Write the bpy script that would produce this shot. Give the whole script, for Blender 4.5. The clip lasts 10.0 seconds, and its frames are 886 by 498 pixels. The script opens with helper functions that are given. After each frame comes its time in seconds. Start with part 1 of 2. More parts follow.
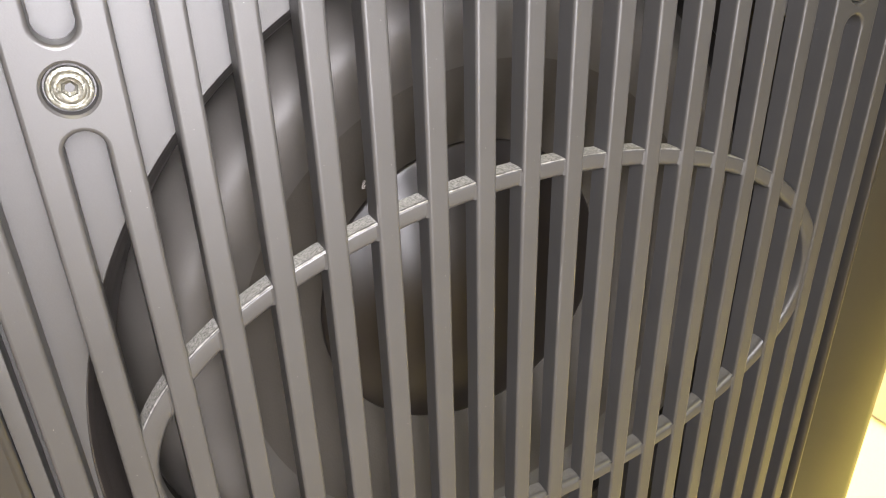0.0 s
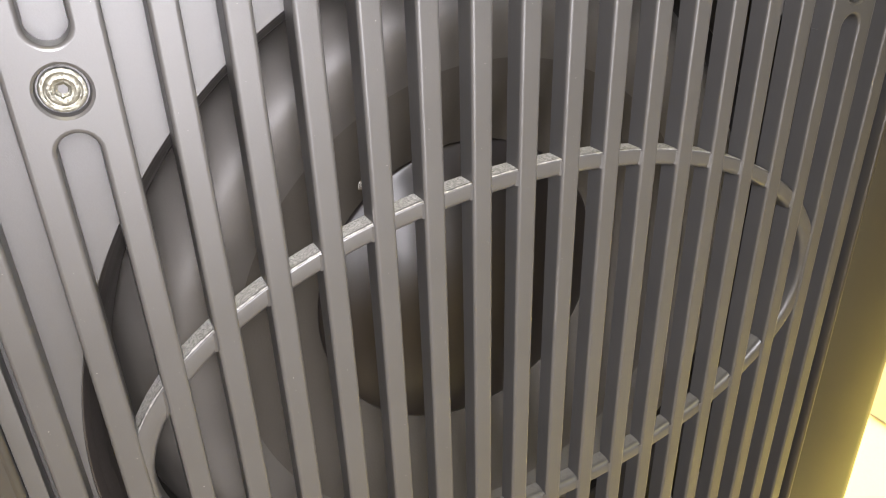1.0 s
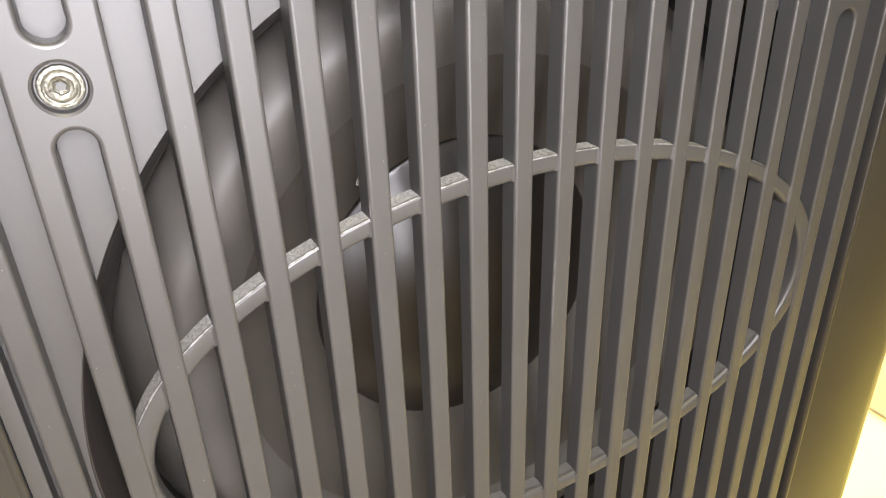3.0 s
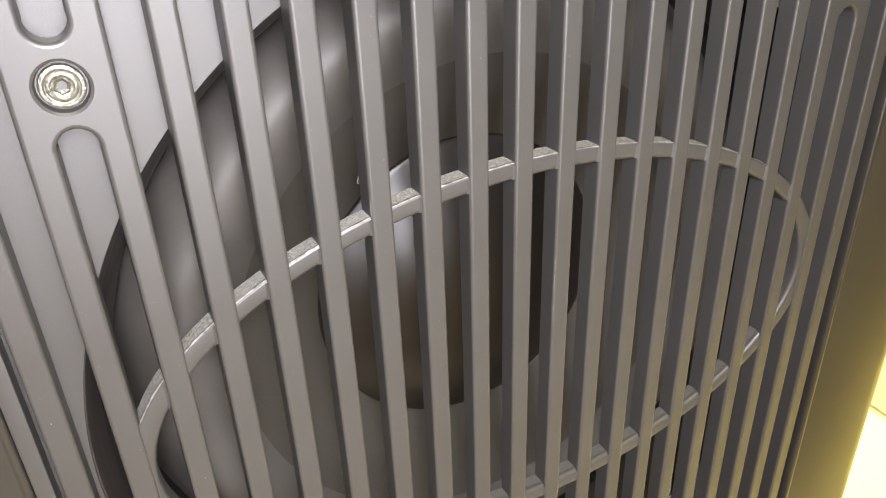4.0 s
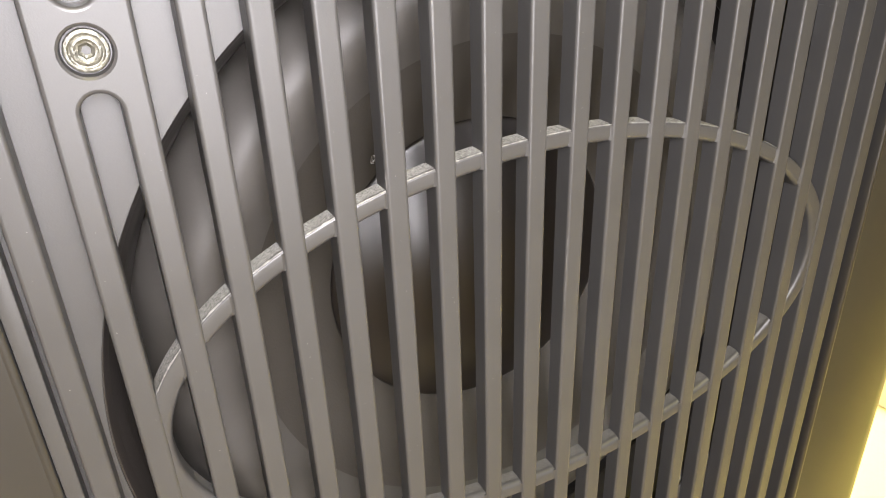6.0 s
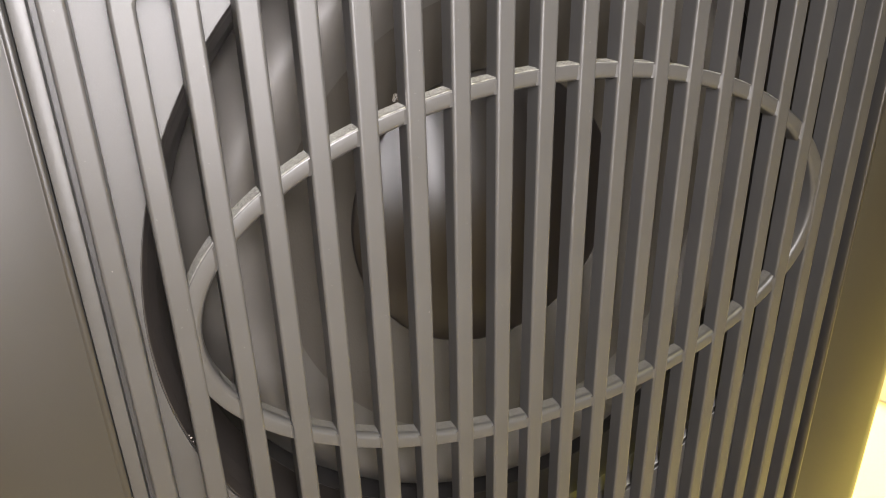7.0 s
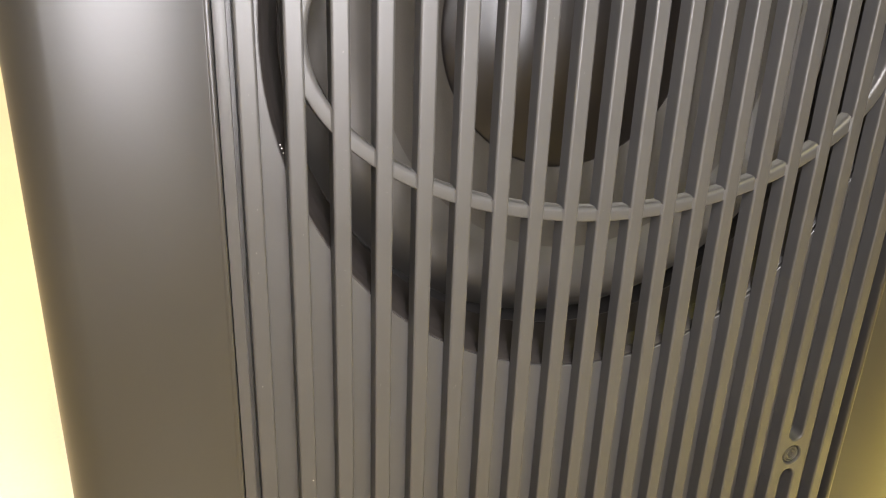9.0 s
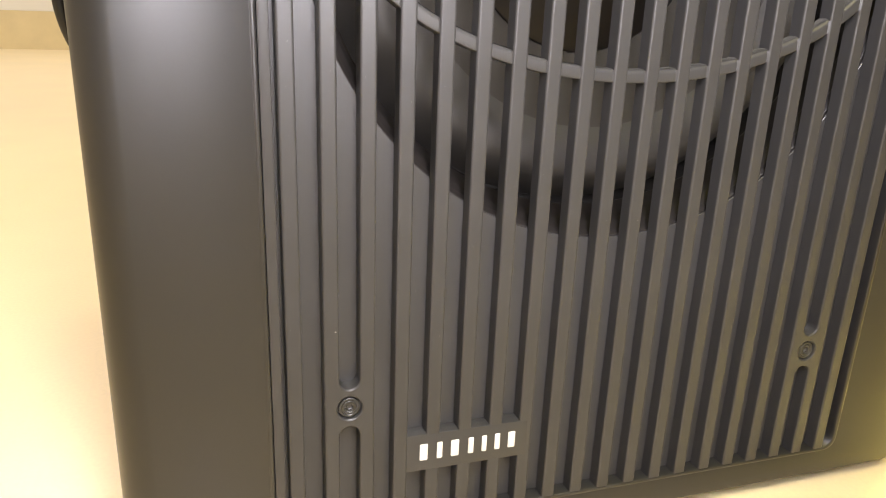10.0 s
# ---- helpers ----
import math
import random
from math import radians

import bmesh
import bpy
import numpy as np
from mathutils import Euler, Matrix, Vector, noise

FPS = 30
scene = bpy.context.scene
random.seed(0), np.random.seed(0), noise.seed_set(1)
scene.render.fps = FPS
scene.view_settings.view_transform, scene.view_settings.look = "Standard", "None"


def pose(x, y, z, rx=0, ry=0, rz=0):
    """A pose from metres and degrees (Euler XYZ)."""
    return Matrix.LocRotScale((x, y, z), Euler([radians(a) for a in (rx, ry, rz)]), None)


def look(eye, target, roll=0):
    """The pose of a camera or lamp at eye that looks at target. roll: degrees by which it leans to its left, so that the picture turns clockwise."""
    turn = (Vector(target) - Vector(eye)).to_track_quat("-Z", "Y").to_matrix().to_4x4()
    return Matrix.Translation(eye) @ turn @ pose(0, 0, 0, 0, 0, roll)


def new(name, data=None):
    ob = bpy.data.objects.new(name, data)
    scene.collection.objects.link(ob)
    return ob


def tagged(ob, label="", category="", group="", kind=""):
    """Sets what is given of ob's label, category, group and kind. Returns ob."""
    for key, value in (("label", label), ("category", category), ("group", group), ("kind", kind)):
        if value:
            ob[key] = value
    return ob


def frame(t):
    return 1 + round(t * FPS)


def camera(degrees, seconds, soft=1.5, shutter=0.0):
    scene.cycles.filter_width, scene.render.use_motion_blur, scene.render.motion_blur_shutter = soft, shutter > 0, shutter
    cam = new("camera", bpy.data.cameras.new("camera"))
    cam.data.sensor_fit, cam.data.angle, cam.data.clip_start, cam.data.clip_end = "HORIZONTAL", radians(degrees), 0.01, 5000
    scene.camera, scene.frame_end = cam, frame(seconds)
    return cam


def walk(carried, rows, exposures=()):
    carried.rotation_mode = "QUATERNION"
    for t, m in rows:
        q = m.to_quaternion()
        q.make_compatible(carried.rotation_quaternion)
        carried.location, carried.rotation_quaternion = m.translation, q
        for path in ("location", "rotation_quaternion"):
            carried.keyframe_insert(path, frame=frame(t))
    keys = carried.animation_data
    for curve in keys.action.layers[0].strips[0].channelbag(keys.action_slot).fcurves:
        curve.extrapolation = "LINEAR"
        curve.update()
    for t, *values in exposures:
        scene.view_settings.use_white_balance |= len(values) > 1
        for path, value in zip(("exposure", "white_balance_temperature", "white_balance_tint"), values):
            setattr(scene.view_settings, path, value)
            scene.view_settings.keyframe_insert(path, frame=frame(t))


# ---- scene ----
cam = camera(62.7, 10.0, soft=1.05)
ROWS = [
    (0, -0.1335, -0.1895, 0.5005, 62.67, 1.54, -26.49),
    (0.5, -0.1326, -0.1894, 0.5007, 62.57, 1.53, -26.50),
    (1, -0.1321, -0.1895, 0.5008, 62.58, 1.61, -26.54),
    (1.5, -0.1316, -0.1904, 0.5009, 62.37, 1.74, -26.43),
    (2, -0.1321, -0.1900, 0.5008, 62.44, 1.75, -26.46),
    (2.5, -0.1314, -0.1912, 0.5007, 62.44, 1.82, -26.48),
    (4, -0.1309, -0.1925, 0.5010, 62.25, 2.00, -26.33),
    (4.5, -0.1303, -0.1934, 0.5006, 62.24, 2.07, -26.27),
    (5, -0.1316, -0.1924, 0.5004, 62.17, 1.99, -26.14),
    (5.2, -0.1320, -0.1915, 0.5019, 61.99, 1.82, -26.15),
    (6.3, -0.1393, -0.2060, 0.4855, 63.48, 2.06, -25.51),
    (6.5, -0.1411, -0.2144, 0.4805, 63.85, 2.17, -24.58),
    (7, -0.1492, -0.2277, 0.4642, 65.41, 1.34, -23.77),
    (7.5, -0.1578, -0.2405, 0.4442, 66.74, 0.40, -22.27),
    (8, -0.1692, -0.2532, 0.4151, 68.42, -0.20, -21.03),
    (8.5, -0.1754, -0.2650, 0.3862, 68.29, -1.06, -19.53),
    (9, -0.1816, -0.2764, 0.3547, 69.79, -2.01, -18.33),
    (9.5, -0.1845, -0.2906, 0.3195, 70.11, -2.54, -18.01),
    (10, -0.1943, -0.3081, 0.2835, 71.83, -2.09, -17.47),
    ]
EXPOSURES = [(0.0, -0.29, 6500, 10), (5.2, -0.29, 6500, 10), (7.0, -0.31, 6750, 9), (8.5, -0.09, 6750, 9), (9.0, 0.03, 6600, 9), (10.0, -0.20, 6450, 13)]
walk(cam, [(t, pose(x, y, z, a, b, c)) for t, x, y, z, a, b, c in ROWS], EXPOSURES)

# ---- light ----
world = bpy.data.worlds.new("room_dark")
scene.world = world
world.use_nodes = True
world.node_tree.nodes["Background"].inputs["Color"].default_value = (1.0, 0.88, 0.66, 1)
world.node_tree.nodes["Background"].inputs["Strength"].default_value = 0.02


def area_lamp(name, eye, target, sx, sy, watts, colour):
    data = bpy.data.lights.new(name, "AREA")
    data.shape, data.size, data.size_y, data.energy, data.color = "RECTANGLE", sx, sy, watts, colour
    ob = new(name, data)
    ob.matrix_world = look(eye, target)
    return ob


# Two unseen static lamps, added in place of a light carried with the camera.
lamp = area_lamp("unseen_key_light", (-0.11, -0.355, 0.54), (-0.085, 0.06, 0.40), 0.22, 0.54, 4.6, (0.985, 0.955, 1.02))
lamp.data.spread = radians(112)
small_key = area_lamp("unseen_key_light", (-0.14, -0.33, 0.60), (-0.08, 0.0, 0.44), 0.06, 0.09, 2.2, (0.99, 0.955, 1.03))
small_key.data.spread = radians(125)
# Unseen overhead fills, added to brighten floor, walls and front; no fixtures belong to them.
area_lamp("unseen_overhead_fill", (0.85, 0.9, 2.55), (0.85, 0.9, 0), 1.0, 1.2, 24, (1.0, 0.94, 0.60))
# narrow fill added for the bright yellow floor at the right
pool = area_lamp("unseen_overhead_fill", (0.52, 0.24, 2.55), (0.50, 0.22, 0), 0.25, 0.25, 8, (1.0, 0.91, 0.30))
pool.data.spread = radians(24)
# yellow fill added to warm the lower front by floor bounce
front = area_lamp("unseen_overhead_fill", (0.2, -1.1, 2.55), (0.2, -1.0, 0), 1.0, 1.0, 23, (1.0, 0.85, 0.14))
front.data.spread = radians(120)
area_lamp("unseen_overhead_fill", (-1.0, 0.45, 2.55), (-1.0, 0.45, 0), 1.0, 1.2, 33, (1.12, 0.94, 0.92))
area_lamp("unseen_overhead_fill", (-1.0, 3.2, 2.55), (-1.0, 3.2, 0), 1.0, 1.2, 46, (1.04, 0.96, 0.92))

# ---- materials ----
P = 0.0172            # pitch of the slats
CX, BASE = 8.715, 19.04
FEET = 0.010


def wp(x, y, z):
    """Grille units to metres."""
    return Vector(((x - CX) * P, y * P, (z + BASE) * P + FEET))


def material(name, colour, rough=0.5, metal=0.0, grain=0.0, grain_scale=900.0, vary=0.12, patch=12.0, coat=0.0, spec=0.5, ripple=0.02):
    m = bpy.data.materials.new(name)
    m.use_nodes = True
    nt = m.node_tree
    b = nt.nodes["Principled BSDF"]
    tc = nt.nodes.new("ShaderNodeTexCoord")
    big = nt.nodes.new("ShaderNodeTexNoise")
    big.inputs["Scale"].default_value = patch
    big.inputs["Detail"].default_value = 6
    fine = nt.nodes.new("ShaderNodeTexNoise")
    fine.inputs["Scale"].default_value = grain_scale
    fine.inputs["Detail"].default_value = 3
    for n in (big, fine):
        nt.links.new(tc.outputs["Object"], n.inputs["Vector"])
    mixv = nt.nodes.new("ShaderNodeMath")
    mixv.operation = "MULTIPLY_ADD"
    mixv.inputs[1].default_value = 0.6
    nt.links.new(big.outputs["Fac"], mixv.inputs[0])
    sc = nt.nodes.new("ShaderNodeMath")
    sc.operation = "MULTIPLY"
    sc.inputs[1].default_value = 0.4
    nt.links.new(fine.outputs["Fac"], sc.inputs[0])
    nt.links.new(sc.outputs[0], mixv.inputs[2])
    ramp = nt.nodes.new("ShaderNodeValToRGB")
    ramp.color_ramp.elements[0].position = 0.3
    ramp.color_ramp.elements[1].position = 0.7
    lo, hi = 1 - vary, 1 + vary
    ramp.color_ramp.elements[0].color = (colour[0] * lo, colour[1] * lo, colour[2] * lo, 1)
    ramp.color_ramp.elements[1].color = (min(1, colour[0] * hi), min(1, colour[1] * hi), min(1, colour[2] * hi), 1)
    nt.links.new(mixv.outputs[0], ramp.inputs["Fac"])
    nt.links.new(ramp.outputs["Color"], b.inputs["Base Color"])
    rr = nt.nodes.new("ShaderNodeMapRange")
    rr.inputs["To Min"].default_value = max(0.03, rough - 0.06)
    rr.inputs["To Max"].default_value = min(1, rough + 0.06)
    nt.links.new(mixv.outputs[0], rr.inputs["Value"])
    nt.links.new(rr.outputs["Result"], b.inputs["Roughness"])
    b.inputs["Metallic"].default_value = metal
    b.inputs["Specular IOR Level"].default_value = spec
    b.inputs["Coat Weight"].default_value = coat
    if grain:
        bump = nt.nodes.new("ShaderNodeBump")
        bump.inputs["Strength"].default_value = grain
        bump.inputs["Distance"].default_value = 0.0004
        nt.links.new(fine.outputs["Fac"], bump.inputs["Height"])
        wave = nt.nodes.new("ShaderNodeTexNoise")
        wave.inputs["Scale"].default_value = grain_scale * 0.16
        wave.inputs["Detail"].default_value = 2
        nt.links.new(tc.outputs["Object"], wave.inputs["Vector"])
        soft = nt.nodes.new("ShaderNodeBump")
        soft.inputs["Strength"].default_value = min(1.0, ripple)
        soft.inputs["Distance"].default_value = 0.0006
        nt.links.new(wave.outputs["Fac"], soft.inputs["Height"])
        nt.links.new(bump.outputs["Normal"], soft.inputs["Normal"])
        nt.links.new(soft.outputs["Normal"], b.inputs["Normal"])
    return m


PAINT = material("grille_paint", (0.0325, 0.0318, 0.031), 0.37, spec=0.42, grain=0.06, grain_scale=2100, vary=0.10, patch=30, ripple=0.003)
FLANK = material("cabinet_paint", (0.012, 0.0118, 0.0118), 0.36, spec=0.68, grain=0.05, grain_scale=2000, vary=0.06, patch=18)
CONE = material("cone_paper", (0.030, 0.0265, 0.0215), 0.68, grain=0.3, grain_scale=900, vary=0.10, patch=40, spec=0.3)
RUBBER = material("surround_rubber", (0.038, 0.0345, 0.030), 0.62, spec=0.6, grain=0.05, grain_scale=1200, vary=0.15, patch=60)
CAP = material("dust_cap_plastic", (0.009, 0.0072, 0.0064), 0.31, spec=0.50, vary=0.10, patch=50)
DARK = material("dark_metal", (0.022, 0.021, 0.021), 0.55, grain=0.1, vary=0.15)
RIM = material("rim_rubber", (0.011, 0.0092, 0.0082), 0.40, spec=0.5, grain=0.1, grain_scale=900, vary=0.15, patch=50)
FOAM = material("gasket_foam", (0.010, 0.0088, 0.008), 0.85, grain=0.3, vary=0.2, patch=90, spec=0.3)
STEEL = material("screw_steel", (0.17, 0.168, 0.145), 0.55, metal=1.0, grain=0.9, grain_scale=1100, vary=0.35, patch=500)
BLACKBOLT = material("black_screw", (0.05, 0.05, 0.05), 0.35, metal=0.6, grain=0.2, vary=0.2)
WHITE = material("badge_white", (0.60, 0.59, 0.55), 0.35, vary=0.02)
FLOOR = material("floor_lino", (0.80, 0.67, 0.42), 0.32, grain=0.05, grain_scale=300, vary=0.07, patch=5)
WALL = material("wall_plaster", (0.80, 0.79, 0.74), 0.85, grain=0.15, grain_scale=200, vary=0.03, patch=3)
SKIRT = material("skirting_wood", (0.72, 0.62, 0.38), 0.45, grain=0.05, vary=0.10, patch=8)
DARKWALL = material("dark_wall_reflected", (0.055, 0.062, 0.055), 0.8, grain=0.1, grain_scale=200, vary=0.06, patch=3)
CEIL = material("ceiling_paint", (0.82, 0.82, 0.80), 0.9, vary=0.02)
CABLE = material("cable_rubber", (0.015, 0.015, 0.016), 0.5, vary=0.1)
DUSTY = material("dust_and_lit_film", (0.14, 0.138, 0.134), 0.9, grain=0.9, grain_scale=1800, vary=0.8, patch=1400, spec=0.2)
# paler than the paint, to stand for the ring's lit lower face
LIT_STRIP = material("lit_ring_face", (0.055, 0.053, 0.05), 0.8, grain=0.4, grain_scale=1500, vary=0.3, patch=700, spec=0.3)
# pale tone that carries the highlight of the ring's worn edge
WORN_SHINE = material("worn_shine_metal", (0.17, 0.167, 0.16), 0.5, metal=0.2, grain=0.4, vary=0.4, patch=900)
DUST = material("lint", (0.34, 0.33, 0.31), 0.9, vary=0.1)


def mesh_object(name, bm, mat, parent=None, label="", smooth=True, angle=35):
    me = bpy.data.meshes.new(name)
    bmesh.ops.recalc_face_normals(bm, faces=bm.faces)
    if smooth:
        for f in bm.faces:
            f.smooth = True
        lim = radians(angle)
        for e in bm.edges:
            if len(e.link_faces) == 2 and e.calc_face_angle(0) > lim:
                e.smooth = False
    bm.to_mesh(me)
    bm.free()
    me.materials.append(mat)
    ob = new(name, me)
    ob.parent = parent
    if label:
        ob["label"] = label
    return ob


def part(name, bm, mat, parent, label="", **kw):
    return mesh_object(name, bm, mat, parent, label, **kw)


def loft(loops, close_first=False, close_last=False):
    """A skin over closed loops with the same number of points."""
    bm = bmesh.new()
    rings = [[bm.verts.new(p) for p in loop] for loop in loops]
    n = len(rings[0])
    for a, b in zip(rings, rings[1:]):
        for i in range(n):
            j = (i + 1) % n
            bm.faces.new((a[i], a[j], b[j], b[i]))
    if close_first:
        bm.faces.new(rings[0])
    if close_last:
        bm.faces.new(rings[-1])
    return bm


def rounded_rect(x0, x1, z0, z1, r, y, steps=8):
    pts = []
    for cx, cz, a0 in ((x1 - r, z1 - r, 0), (x0 + r, z1 - r, 90), (x0 + r, z0 + r, 180), (x1 - r, z0 + r, 270)):
        for i in range(steps + 1):
            a = radians(a0 + 90 * i / steps)
            pts.append(wp(cx + r * math.cos(a), y, cz + r * math.sin(a)))
    return pts


def turned(profile, cx, cz, n=160):
    """A body of revolution round the driver's axis, from (radius, depth)."""
    return [[wp(cx + r * math.cos(2 * math.pi * i / n), y, cz + r * math.sin(2 * math.pi * i / n)) for i in range(n)] for r, y in profile]


def box_bm(x0, x1, y0, y1, z0, z1, bevel=0.0, segments=2):
    bm = bmesh.new()
    bmesh.ops.create_cube(bm, size=1)
    bmesh.ops.scale(bm, vec=(x1 - x0, y1 - y0, z1 - z0), verts=bm.verts)
    bmesh.ops.translate(bm, vec=((x0 + x1) / 2, (y0 + y1) / 2, (z0 + z1) / 2), verts=bm.verts)
    if bevel:
        bmesh.ops.bevel(bm, geom=list(bm.edges), offset=bevel, segments=segments, affect="EDGES", profile=0.5)
    return bm


# ---- the room ----
def plank(name, x0, x1, y0, y1, z0, z1, mat, label, cat):
    ob = mesh_object(name, box_bm(x0, x1, y0, y1, z0, z1), mat, smooth=False)
    return tagged(ob, label, cat, kind="structure")


RX0, RX1, RY0, RY1, RH = -2.6, 1.6, -2.6, 4.3, 2.6
plank("floor", RX0 - 0.2, RX1 + 0.2, RY0 - 0.2, RY1 + 0.2, -0.1, 0.0, FLOOR, "smooth pale yellow floor, brightly lit", "floor")
plank("wall_north", RX0 - 0.2, RX1 + 0.2, RY1, RY1 + 0.15, 0.0, RH, WALL, "plain white plastered wall, overexposed", "wall")
plank("wall_south", RX0 - 0.2, RX1 + 0.2, RY0 - 0.15, RY0, 0.0, RH, WALL, "plain white plastered wall", "wall")
plank("wall_west", RX0 - 0.15, RX0, RY0, RY1, 0.0, RH, WALL, "plain white plastered wall", "wall")
# unseen; coloured dark so the cabinet's right face reflects less
plank("unseen_wall_east", RX1, RX1 + 0.15, RY0, RY1, 0.0, RH, DARKWALL, "unseen plain wall, dark grey-green for its reflection in the cabinet", "wall")
plank("ceiling", RX0 - 0.2, RX1 + 0.2, RY0 - 0.2, RY1 + 0.2, RH, RH + 0.1, CEIL, "plain white painted ceiling", "ceiling")
plank("baseboard", RX0, RX1, RY1 - 0.02, RY1 - 0.003, 0.0, 0.20, SKIRT, "tall yellowish wooden skirting along the wall", "skirting")

# ---- the loudspeaker ----
speaker = tagged(new("subwoofer"), "large charcoal grey subwoofer with a slatted metal grille, on the floor", "loudspeaker")

X0, X1, Z0, Z1, DEEP = -5.5, 22.93, -19.30, 17.1, 23.8
GX0, GX1, GZ0, GZ1 = -1.42, 18.85, -18.06, 16.1
loops = [rounded_rect(GX0, GX1, GZ0, GZ1, 0.5, 1.4), rounded_rect(GX0, GX1, GZ0, GZ1, 0.5, 0.05), rounded_rect(GX0 - 0.04, GX1 + 0.04, GZ0 - 0.04, GZ1 + 0.04, 0.5, 0.0),
         rounded_rect(GX0 - 0.08, GX1 + 0.08, GZ0 - 0.08, GZ1 + 0.08, 0.5, 0.0)]
# fine groove in the cabinet round the grille
for g, gy in ((0.115, 0.0), (0.13, 0.012), (0.15, 0.012), (0.165, 0.0)):
    loops.append(rounded_rect(GX0 - g, GX1 + g, GZ0 - g, GZ1 + g, 0.5, gy))
ROUND = 0.95
loops.append(rounded_rect(X0 + ROUND + 0.04, X1 - ROUND - 0.04, Z0 + 0.25, Z1 - 0.25, 0.6, 0.0))
for i in range(9):
    a = radians(90 * i / 8)
    inset = ROUND * (1 - math.sin(a))
    loops.append(rounded_rect(X0 + inset, X1 - inset, Z0 + inset * 0.22, Z1 - inset * 0.22, 0.62 + 0.5 * (1 - inset), ROUND * (1 - math.cos(a))))
loops.append(rounded_rect(X0, X1, Z0, Z1, 1.1, DEEP - 0.4))
loops.append(rounded_rect(X0 + 0.4, X1 - 0.4, Z0 + 0.4, Z1 - 0.4, 0.9, DEEP))
part("cabinet", loft(loops, close_last=True), FLANK, speaker, "smooth satin charcoal cabinet with rounded edges", angle=50)

# grille plate with the round opening
OX, OZ, OR = CX, -0.23, 9.20
DF = 0.48             # depth of the channels between the slats
angles = sorted([2 * math.pi * i / 240 for i in range(240)] + [math.atan2(z - OZ, x - OX) % (2 * math.pi) for x in (GX0, GX1) for z in (GZ0, GZ1)])


def rect_loop(y, m=0.02):
    out = []
    for a in angles:
        c, s = math.cos(a), math.sin(a)
        ts = []
        if abs(c) > 1e-9:
            ts.append(((GX1 - m if c > 0 else GX0 + m) - OX) / c)
        if abs(s) > 1e-9:
            ts.append(((GZ1 - m if s > 0 else GZ0 + m) - OZ) / s)
        t = min(ts)
        out.append(wp(OX + t * c, y, OZ + t * s))
    return out


def circle_loop(r, y):
    return [wp(OX + r * math.cos(a), y, OZ + r * math.sin(a)) for a in angles]


grille = part("grille", loft([rect_loop(1.25), rect_loop(DF), circle_loop(OR + 0.012, DF), circle_loop(OR, DF + 0.012), circle_loop(OR, DF + 0.06), circle_loop(OR + 0.05, DF + 0.07),
                              circle_loop(OR + 0.05, 1.25), rect_loop(1.25)]), PAINT, speaker, "charcoal cast grille plate with a round opening", angle=12)
part("opening_rim", loft([circle_loop(OR + 0.04, DF + 0.10), circle_loop(OR - 0.02, DF + 0.11), circle_loop(OR - 0.05, DF + 0.15), circle_loop(OR - 0.13, DF + 0.36), circle_loop(OR - 0.115, DF + 0.39), circle_loop(OR - 0.29, 1.20), circle_loop(OR - 0.27, 1.23), circle_loop(OR - 0.33, 1.36),
                          circle_loop(OR - 0.45, 1.70), circle_loop(8.64, 2.17), circle_loop(8.62, 2.22), circle_loop(8.64, 2.3)]), RIM, grille, "dark brown rubber lining of the opening", angle=25)

# slats
SW = 0.43
EDGE, SEG = 0.07, 6   # rounding of the slats' front corners
SLAT_Z = (GZ0, GZ1)
SCREW_Z = (7.0, -13.9)
BOSS = 0.60           # from the screw to the end of the slot
SLOT = (1 - SW) / 2


def slat_profile():
    # half section: front corner rounded, flanks drafted towards the back
    pts = []
    for i in range(SEG + 1):
        a = radians(90 * i / SEG)
        pts.append((SW / 2 - EDGE * (1 - math.sin(a)), EDGE * (1 - math.cos(a))))
    right = pts + [(SW / 2 + 0.012, 0.455)]
    left = [(-x, y) for x, y in reversed(right)]
    return left + right


def slat_mesh(spans):
    bm = bmesh.new()
    prof = slat_profile()
    soft = set()
    for za, zb in spans:
        rings = [[bm.verts.new((x * P, y * P, z * P)) for x, y in prof] for z in (za, zb)]
        n = len(prof)
        for i in range(n):
            j = (i + 1) % n
            bm.faces.new((rings[0][i], rings[0][j], rings[1][j], rings[1][i]))
        bm.faces.new(rings[0])
        bm.faces.new(rings[1])
        for i in range(n):
            if i not in (0, 1, SEG + 1, SEG + 2, n - 2, n - 1):
                soft.add(bm.edges.get((rings[0][i], rings[1][i])))
    bmesh.ops.recalc_face_normals(bm, faces=bm.faces)
    for f in bm.faces:
        f.smooth = True
    for e in bm.edges:
        if e not in soft:
            e.smooth = False
    me = bpy.data.meshes.new("slat")
    bm.to_mesh(me)
    bm.free()
    me.materials.append(PAINT)
    return me


H1 = BOSS + SLOT
plain = slat_mesh([SLAT_Z])
cut = slat_mesh([(SLAT_Z[0], SCREW_Z[1] - H1), (SCREW_Z[1] + H1, SCREW_Z[0] - H1), (SCREW_Z[0] + H1, SLAT_Z[1])])
for k in range(-1, 19):
    ob = new("slat", cut if k in (0, 1, 16, 17) else plain)
    ob.parent = grille
    ob.location = wp(k + SW / 2, 0, -BASE)
    ob.location.z = BASE * P + FEET

# narrow lips along the plate's two upright edges
for xa, ya in ((GX0 + 0.015, 0.06), (GX1 - 0.295, 0.36)):
    part("edge_lip", box_bm(*[v for ab in zip(wp(xa, ya, GZ0 + 0.05), wp(xa + 0.28, DF + 0.02, GZ1 - 0.05)) for v in ab], bevel=0.0005), PAINT, grille)

# oval stiffening ring, set just behind the slats' faces
RZ = -0.22


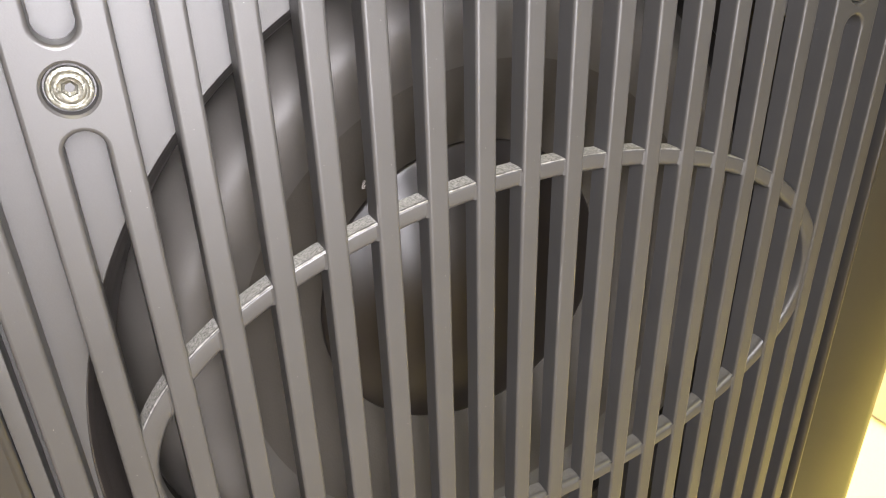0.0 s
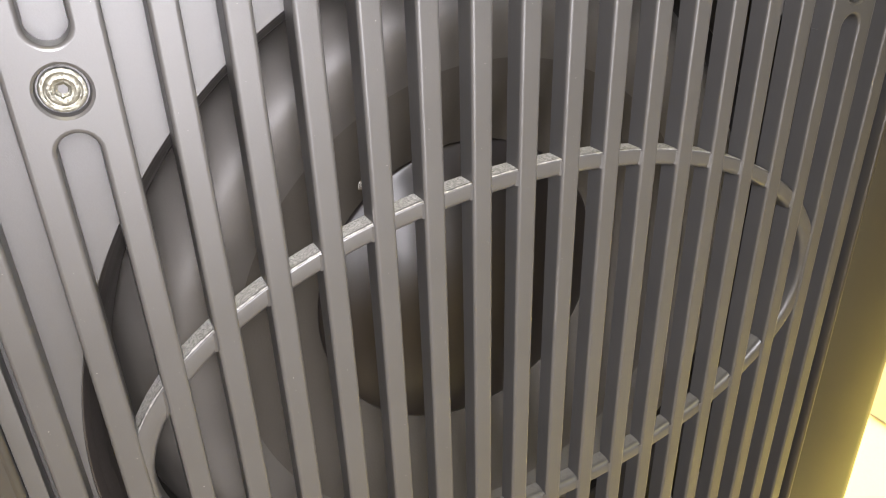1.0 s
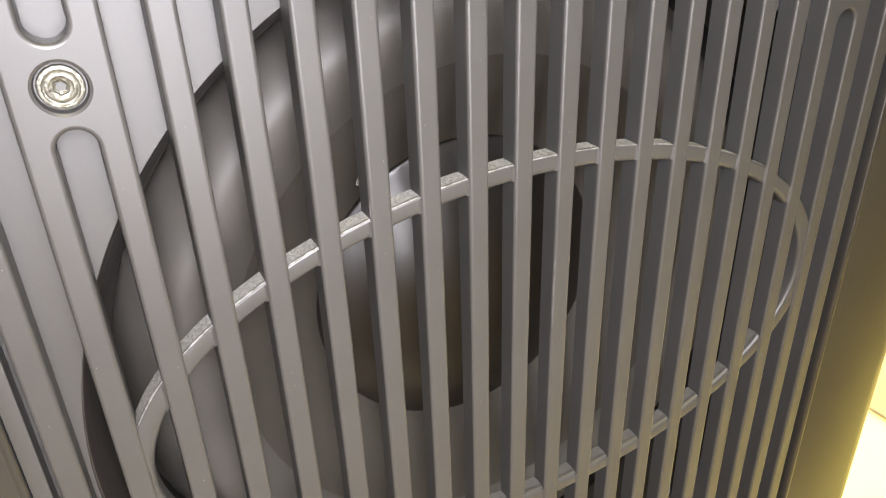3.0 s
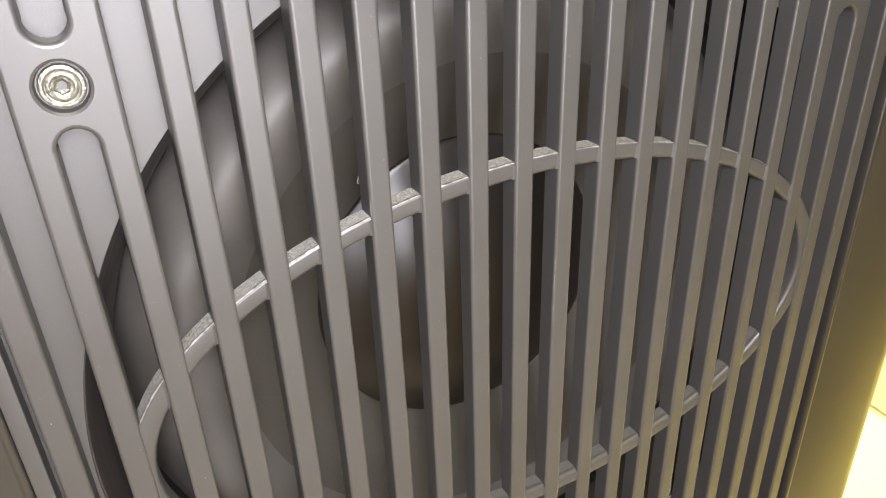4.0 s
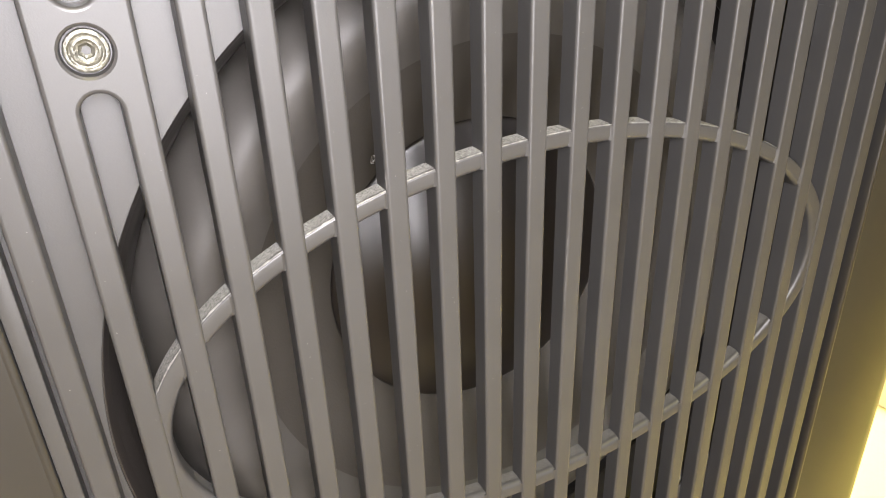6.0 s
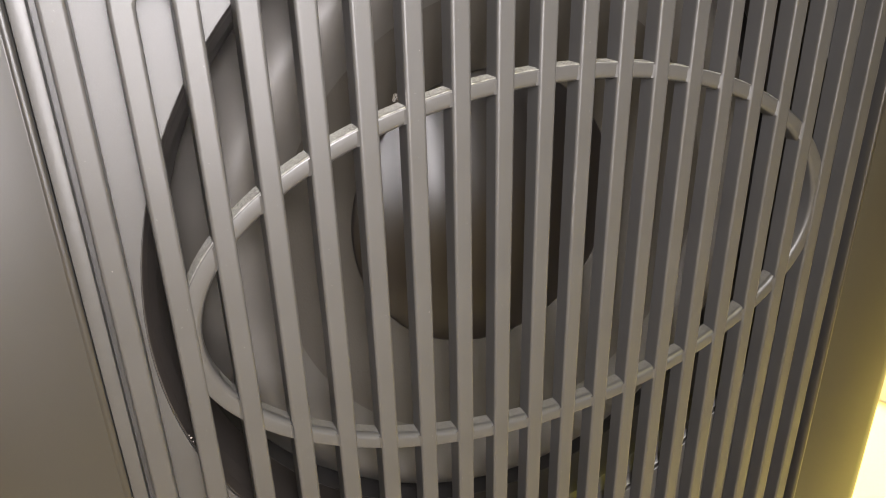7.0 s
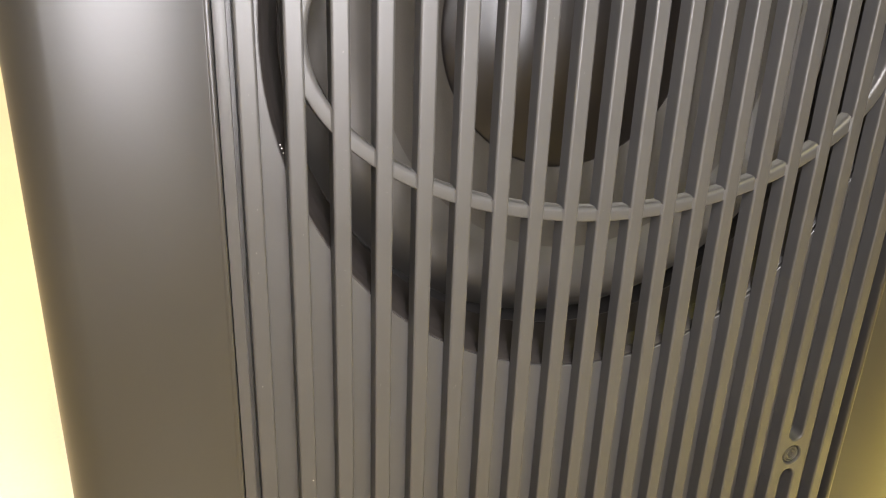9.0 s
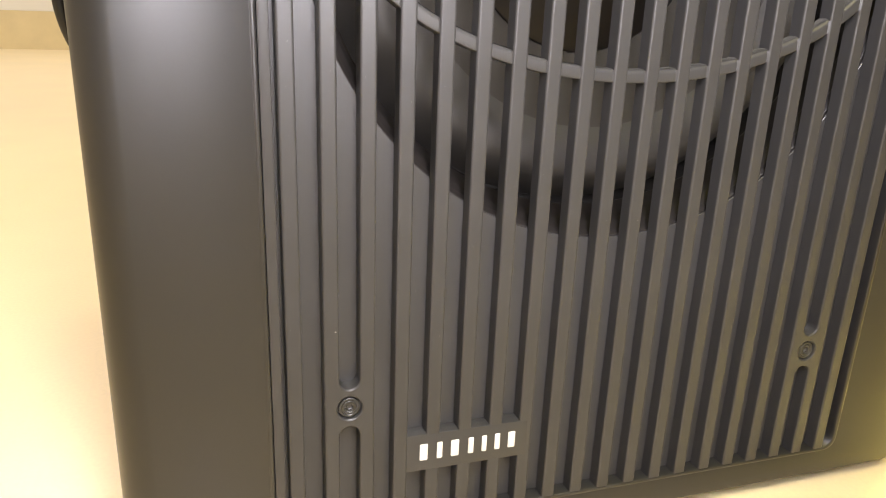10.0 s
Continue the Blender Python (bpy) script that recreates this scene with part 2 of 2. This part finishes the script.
def oval(a, b, y, n=200):
    return [wp(CX + a * math.cos(2 * math.pi * i / n), y, RZ + b * math.sin(2 * math.pi * i / n)) for i in range(n)]


BEAD, SOFT = 0.05, 0.13   # rounding of the ring's outer and inner front corners
AO, BO, AI, BI = 8.62, 4.65, 8.20, 4.28
ring_loops = [oval(AO + 0.01, BO + 0.01, 0.46)]
for a in (90, 72, 54, 36, 18, 0):
    w = BEAD * (1 - math.sin(radians(a)))
    ring_loops.append(oval(AO - w, BO - w, 0.04 + BEAD * (1 - math.cos(radians(a)))))
for a in (0, 18, 36, 54, 72, 90):
    w = SOFT * (1 - math.sin(radians(a)))
    ring_loops.append(oval(AI + w, BI + w, 0.04 + SOFT * (1 - math.cos(radians(a)))))
ring_loops += [oval(AI - 0.01, BI - 0.01, 0.46), oval(AO + 0.01, BO + 0.01, 0.46)]
part("oval_ring", loft(ring_loops), PAINT, grille, "oval stiffening ring behind the slats", angle=30)


# small cast fillets where the ring meets the slats
for k in range(1, 17):
    for top in (1, -1):
        bm = bmesh.new()
        x = k + 0.004
        zs = []
        for xx, inner in ((x - 0.055, True), (x - 0.055, False), (x, True), (x, False)):
            aa, bb = (AI + 0.04, BI + 0.04) if inner else (AO - 0.04, BO - 0.04)
            zs.append(RZ + top * bb * math.sqrt(max(0.0, 1 - ((xx - CX) / aa) ** 2)))
        v = [bm.verts.new(wp(x - 0.055, 0.052, zs[0])), bm.verts.new(wp(x - 0.055, 0.052, zs[1])), bm.verts.new(wp(x, 0.012, zs[2])), bm.verts.new(wp(x, 0.012, zs[3])),
             bm.verts.new(wp(x, 0.08, zs[2])), bm.verts.new(wp(x, 0.08, zs[3]))]
        for f in ((0, 1, 3, 2), (2, 3, 5, 4), (0, 4, 5, 1), (0, 2, 4), (1, 5, 3)):
            bm.faces.new([v[i] for i in f])
        part("ring_fillet", bm, PAINT, grille, smooth=False)


# strips on the ring's upward faces: dust above, a painted lit face below
def ring_strip(a, b, a0, a1, side, front):
    n = 90
    rows = []
    for y in (front, 0.45):
        rows.append([wp(CX + (a + side * 0.006) * math.cos(radians(a0 + (a1 - a0) * i / n)), y, RZ + (b + side * 0.006) * math.sin(radians(a0 + (a1 - a0) * i / n))) for i in range(n + 1)])
    bm = bmesh.new()
    vs = [[bm.verts.new(p) for p in r] for r in rows]
    for i in range(n):
        bm.faces.new((vs[0][i], vs[0][i + 1], vs[1][i + 1], vs[1][i]))
    return bm


part("dust_and_lit_film", ring_strip(AO + 0.01, BO + 0.01, 12, 168, 1, 0.095), DUSTY, grille, "thin grey dust on the ring")
# no dust here: the light on this face is put into the colour
part("dust_and_lit_film", ring_strip(AI - 0.01, BI - 0.01, 192, 348, -1, 0.18), LIT_STRIP, grille, "lighter strip painting the lit upward face of the ring")


# uneven pale line on the ring's worn upper front corner, painting in its highlight
def worn_edge_shine(a, b, a0, a1):
    jitter = random.Random(3)
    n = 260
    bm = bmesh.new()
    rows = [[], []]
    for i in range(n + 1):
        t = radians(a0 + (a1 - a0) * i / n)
        w = 0.004 + 0.013 * jitter.random()
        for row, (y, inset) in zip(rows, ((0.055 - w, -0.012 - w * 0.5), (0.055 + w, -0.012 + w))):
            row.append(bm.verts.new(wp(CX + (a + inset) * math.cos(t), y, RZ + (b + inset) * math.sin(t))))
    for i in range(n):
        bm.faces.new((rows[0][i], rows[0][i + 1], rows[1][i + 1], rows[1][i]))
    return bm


part("worn_edge_shine", worn_edge_shine(AO + 0.012, BO + 0.012, 40, 172), WORN_SHINE, grille, "pale uneven line for the highlight along the ring's worn edge")


# screw bosses and screws
def boss_bm(sx, sz):
    """A block between two slats, with rounded slot ends and a countersunk hole."""
    h = H1
    mid = sx

    def outline(e):
        r = SLOT + e
        xl, xr = mid - SLOT - SW + e, mid + SLOT + SW - e
        pts = [(xr, -h), (xr, h), (mid + r, h)]
        pts += [(mid + r * math.cos(math.pi * i / 12), h - r * math.sin(math.pi * i / 12)) for i in range(1, 12)]
        pts += [(mid - r, h), (xl, h), (xl, -h), (mid - r, -h)]
        pts += [(mid - r * math.cos(math.pi * i / 12), -h + r * math.sin(math.pi * i / 12)) for i in range(1, 12)]
        return pts + [(mid + r, -h)]
    bm = bmesh.new()
    hole = 0.37
    n = 40
    outer = [bm.verts.new(wp(x, 0.0, sz + z)) for x, z in outline(EDGE)]
    ring = [bm.verts.new(wp(mid + (hole + 0.03) * math.cos(2 * math.pi * i / n), 0.0, sz + (hole + 0.03) * math.sin(2 * math.pi * i / n))) for i in range(n)]
    edges = [bm.edges.new((l[i], l[(i + 1) % len(l)])) for l in (outer, ring) for i in range(len(l))]
    bmesh.ops.triangle_fill(bm, edges=edges, use_beauty=True)
    for f in list(bm.faces):
        c = f.calc_center_median()
        if (c - wp(mid, 0, sz)).length < hole * 0.9 * P:
            bm.faces.remove(f)
    steps = [outer] + [[bm.verts.new(wp(x, y, sz + z)) for x, z in outline(e)] for e, y in [(EDGE * (1 - math.sin(radians(a))), EDGE * (1 - math.cos(radians(a)))) for a in (22, 45, 68, 90)] + [(0.0, DF + 0.05)]]
    for p, q in zip(steps, steps[1:]):
        for i in range(len(p)):
            j = (i + 1) % len(p)
            bm.faces.new((p[i], p[j], q[j], q[i]))
    prev = ring
    for rr, yy in ((hole - 0.01, 0.03), (hole - 0.035, 0.15)):
        cur = [bm.verts.new(wp(mid + rr * math.cos(2 * math.pi * i / n), yy, sz + rr * math.sin(2 * math.pi * i / n))) for i in range(n)]
        for i in range(n):
            j = (i + 1) % n
            bm.faces.new((prev[i], prev[j], cur[j], cur[i]))
        prev = cur
    bm.faces.new(prev)
    return bm


def screw(sx, sz, mat, label):
    n = 48

    def c(r, y, star=0.0):
        return [wp(sx + r * (1 + star * math.cos(12 * math.pi * i / n)) * math.cos(2 * math.pi * i / n), y, sz + r * (1 + star * math.cos(12 * math.pi * i / n)) * math.sin(2 * math.pi * i / n)) for i in range(n)]
    def hexagon(r, y):
        out = []
        for i in range(n):
            a = 2 * math.pi * i / n
            q = r / math.cos((a % (math.pi / 3)) - math.pi / 6)
            out.append(wp(sx + q * math.cos(a + 0.3), y, sz + q * math.sin(a + 0.3)))
        return out
    head = part("screw", loft([c(0.305, 0.21), c(0.31, 0.10), c(0.30, 0.065), c(0.275, 0.05), c(0.25, 0.052), c(0.235, 0.07), c(0.215, 0.075), c(0.20, 0.06), c(0.165, 0.055), c(0.150, 0.068), hexagon(0.105, 0.08)]), mat, speaker, label, angle=40)
    part("socket", loft([hexagon(0.106, 0.079), hexagon(0.095, 0.12), c(0.05, 0.16), c(0.004, 0.165)], close_last=True), mat if sz > 0 else DARK, head, "small hexagonal socket", angle=30)
    return head


for sx in (0.715, 16.715):
    for sz in SCREW_Z:
        boss = part("screw_boss", boss_bm(sx, sz), PAINT, grille, angle=40)
        for e in boss.data.edges:
            if all(boss.data.vertices[i].co.y < 1e-5 for i in e.vertices):
                e.use_edge_sharp = True
        screw(sx, sz, STEEL if sz > 0 else BLACKBOLT, "dull zinc-plated socket screw" if sz > 0 else "dark socket screw")

# badge
part("badge_plate", box_bm(*[v for ab in zip(wp(2.40, -0.006, -16.32), wp(6.28, 0.5, -15.08)) for v in ab], bevel=0.0006), PAINT, grille, "flat charcoal badge plate")
bx = 2.80
for w in (0.36, 0.27, 0.38, 0.27, 0.25, 0.27, 0.35):
    bar = part("badge_bar", box_bm(*[v for ab in zip(wp(bx, -0.035, -15.97), wp(bx + w * 0.72, 0.1, -15.40)) for v in ab], bevel=0.0008), WHITE, speaker, "raised white badge bar")
    bx += w + 0.172

# driver
DX, DZ = CX, -0.23
cap = [(0.001, 2.78)]
for i in range(1, 25):
    u = i / 24
    cap.append((3.92 * u, 2.78 + 0.80 * u * u))
cap += [(3.97, 3.605), (4.01, 3.63), (4.02, 3.70)]
part("dust_cap", loft(turned(cap, DX, DZ)), CAP, speaker, "dark domed dust cap", angle=60)
cone = [(3.9, 3.76), (4.0, 3.70), (4.6, 3.33), (5.4, 2.85), (6.0, 2.49), (6.2, 2.37)]
part("cone", loft(turned(cone, DX, DZ)), CONE, speaker, "matt dark grey woofer cone", angle=60)
roll = [(6.0, 2.51)]
for i in range(33):
    u = i / 32
    sn = math.sin(math.pi * u)
    roll.append((6.2 + 2.4 * u, 2.37 - 0.52 * sn if u <= 0.5 else 1.85 + 1.3 * (1 - sn)))
roll += [(8.64, 3.18)]
part("surround", loft(turned(roll, DX, DZ)), RUBBER, speaker, "black rubber half-roll surround", angle=60)
part("gasket", loft(turned([(8.62, 3.6), (8.63, 2.28), (8.66, 2.26), (9.9, 2.26), (9.9, 1.5)], DX, DZ)), FOAM, speaker, "dark driver gasket ring", angle=30)
part("basket_rim", loft(turned([(9.9, 1.2), (9.9, 2.5)], DX, DZ)), DARK, speaker, "dark driver frame", angle=60)

for fx in (-3.5, 20.9):
    for fy in (2.5, 21.0):
        bm = bmesh.new()
        bmesh.ops.create_cone(bm, cap_ends=True, segments=24, radius1=0.016, radius2=0.018, depth=FEET + 0.004)
        c = wp(fx, fy, -BASE)
        bmesh.ops.translate(bm, vec=(c.x, c.y, (FEET + 0.004) / 2), verts=bm.verts)
        part("foot", bm, CABLE, speaker, "black rubber foot")


# ---- things round the loudspeaker ----
def tube(points, radius, sides=10, smooth_steps=8):
    """A round cord through the given points."""
    pts = []
    n = len(points)
    for i in range(n - 1):
        p0, p1, p2, p3 = points[max(0, i - 1)], points[i], points[i + 1], points[min(n - 1, i + 2)]
        for k in range(smooth_steps):
            t = k / smooth_steps
            pts.append(0.5 * ((2 * p1) + (p2 - p0) * t + (2 * p0 - 5 * p1 + 4 * p2 - p3) * t * t + (3 * p1 - p0 - 3 * p2 + p3) * t ** 3))
    pts.append(points[-1])
    loops = []
    for i, p in enumerate(pts):
        d = (pts[min(len(pts) - 1, i + 1)] - pts[max(0, i - 1)]).normalized()
        u = d.cross(Vector((0.31, 0.11, 0.94))).normalized()
        v = d.cross(u)
        loops.append([p + radius * (math.cos(2 * math.pi * k / sides) * u + math.sin(2 * math.pi * k / sides) * v) for k in range(sides)])
    return loft(loops, close_first=True, close_last=True)


fl = -BASE - FEET / P + 0.27
cord = tagged(new("power_cable"), "thick black rubber cable hanging beside the loudspeaker", "cable")
part("cord", tube([wp(*q) for q in ((0, 24.6, 6), (-3, 26, 7), (-7.6, 23, 5.2), (-8.6, 18.8, 1.5), (-8.42, 18, -2.2), (-8.15, 18.2, -4.6), (-7.2, 20, -7.5), (-6.4, 24, -13.5), (-5.5, 27, fl + 0.6), (-3, 31, fl), (3, 36, fl))], 0.0045), CABLE, cord, smooth=True, angle=60)
bm = bmesh.new()
bmesh.ops.create_cone(bm, cap_ends=True, segments=20, radius1=0.009, radius2=0.006, depth=0.028)
bmesh.ops.bevel(bm, geom=[e for e in bm.edges if e.calc_face_angle(0) > 1], offset=0.0015, segments=2, affect="EDGES", profile=0.5)
bmesh.ops.rotate(bm, cent=(0, 0, 0), matrix=pose(0, 0, 0, -90, 0, 0).to_3x3(), verts=bm.verts)
bmesh.ops.translate(bm, vec=wp(0, DEEP + 0.7, 6), verts=bm.verts)
part("plug", bm, CABLE, cord)

CARD = material("box_card", (0.72, 0.72, 0.70), 0.6, grain=0.1, grain_scale=400, vary=0.05, patch=9)
carton = tagged(new("storage_box"), "low pale grey box standing on the yellow floor", "box")
part("body", box_bm(0.50, 0.80, 0.10, 0.50, 0.0, 0.115, bevel=0.004), CARD, carton)
part("lid", box_bm(0.496, 0.804, 0.096, 0.504, 0.112, 0.15, bevel=0.004), CARD, carton)

# lint, chips and specks of dust
rng = random.Random(7)


def lint(x, y, z, size, label):
    bm = bmesh.new()
    for s in range(5):
        p = [wp(x, y, z) + Vector((rng.uniform(-1, 1), rng.uniform(-0.4, 0.2), rng.uniform(-1, 1))) * size for _ in range(4)]
        t = tube(p, 0.00009, 5, 5)
        me = bpy.data.meshes.new("lint")
        t.to_mesh(me)
        t.free()
        bm.from_mesh(me)
        bpy.data.meshes.remove(me)
    return tagged(mesh_object("lint", bm, DUST), label, "lint")


lint(5.9, 3.1, 3.45, 0.0015, "small tuft of pale lint on the cone")
lint(7.3, 3.2, 3.7, 0.0014, "small tuft of pale lint on the cone")
lint(12.27, 2.0, -8.55, 0.0028, "small tuft of pale lint at the edge of the cone")


def chip(x, y, z, length, width):
    bm = bmesh.new()
    n = 14
    a, b = [], []
    for i in range(n + 1):
        t = i / n
        w = width * (0.25 + rng.random()) * math.sin(math.pi * (0.04 + 0.92 * t))
        a.append(bm.verts.new(wp(x - w, y, z + length * t)))
        b.append(bm.verts.new(wp(x + w * rng.uniform(0.4, 1), y - 0.012, z + length * t)))
    for i in range(n):
        bm.faces.new((a[i], b[i], b[i + 1], a[i + 1]))
    part("paint_chip", bm, CHIP, grille, "worn edge where the paint has gone")


CHIP = material("bare_metal", (0.055, 0.053, 0.05), 0.6, metal=0.1, grain=0.3, vary=0.3, patch=400)
chip(9.03, 0.02, 0.2, 2.1, 0.018)
chip(5.015, 0.03, 3.9, 0.5, 0.014)

bm = bmesh.new()


def speck(p, r):
    m = Matrix.Translation(p) @ Matrix.Diagonal((r * rng.uniform(0.6, 1.6), r * 0.6, r * rng.uniform(0.6, 1.6), 1))
    bmesh.ops.create_icosphere(bm, subdivisions=1, radius=1, matrix=m)


for i in range(300):
    k = rng.randint(-1, 9)
    z = rng.uniform(-12, 10)
    if k in (0, 1) and any(abs(z - q) < 1.0 for q in SCREW_Z):
        continue
    speck(wp(k + rng.uniform(0.09, 0.34), -0.003, z), rng.choice((0.00004, 0.00004, 0.00005, 0.00006, 0.00007, 0.0001)))
for i in range(60):
    k = rng.randint(0, 9)
    speck(wp(k + rng.uniform(0.5, 0.92), DF - 0.003, rng.choice((rng.uniform(9, 13), rng.uniform(-16, -10)))), rng.choice((0.00005, 0.00007, 0.0001)))
speck(wp(0.33, -0.004, -11.5), 0.00028)
for i in range(22):
    a, r = radians(rng.uniform(140, 205)), rng.uniform(8.78, 8.94)
    speck(wp(CX + r * math.cos(a), 1.08 + (8.96 - r) * 3.1, OZ + r * math.sin(a)), rng.choice((0.00005, 0.00007, 0.00009)))
for q in ((-0.11, -2.6, 3), (-0.08, -2.68, 4), (-0.05, -2.79, 3)):
    speck(wp(q[0], DF - 0.005, q[1]), q[2] * 0.00008)
tagged(mesh_object("dust_specks", bm, DUST), "fine pale dust specks lying on the charcoal grille", "dust", kind="stuff")
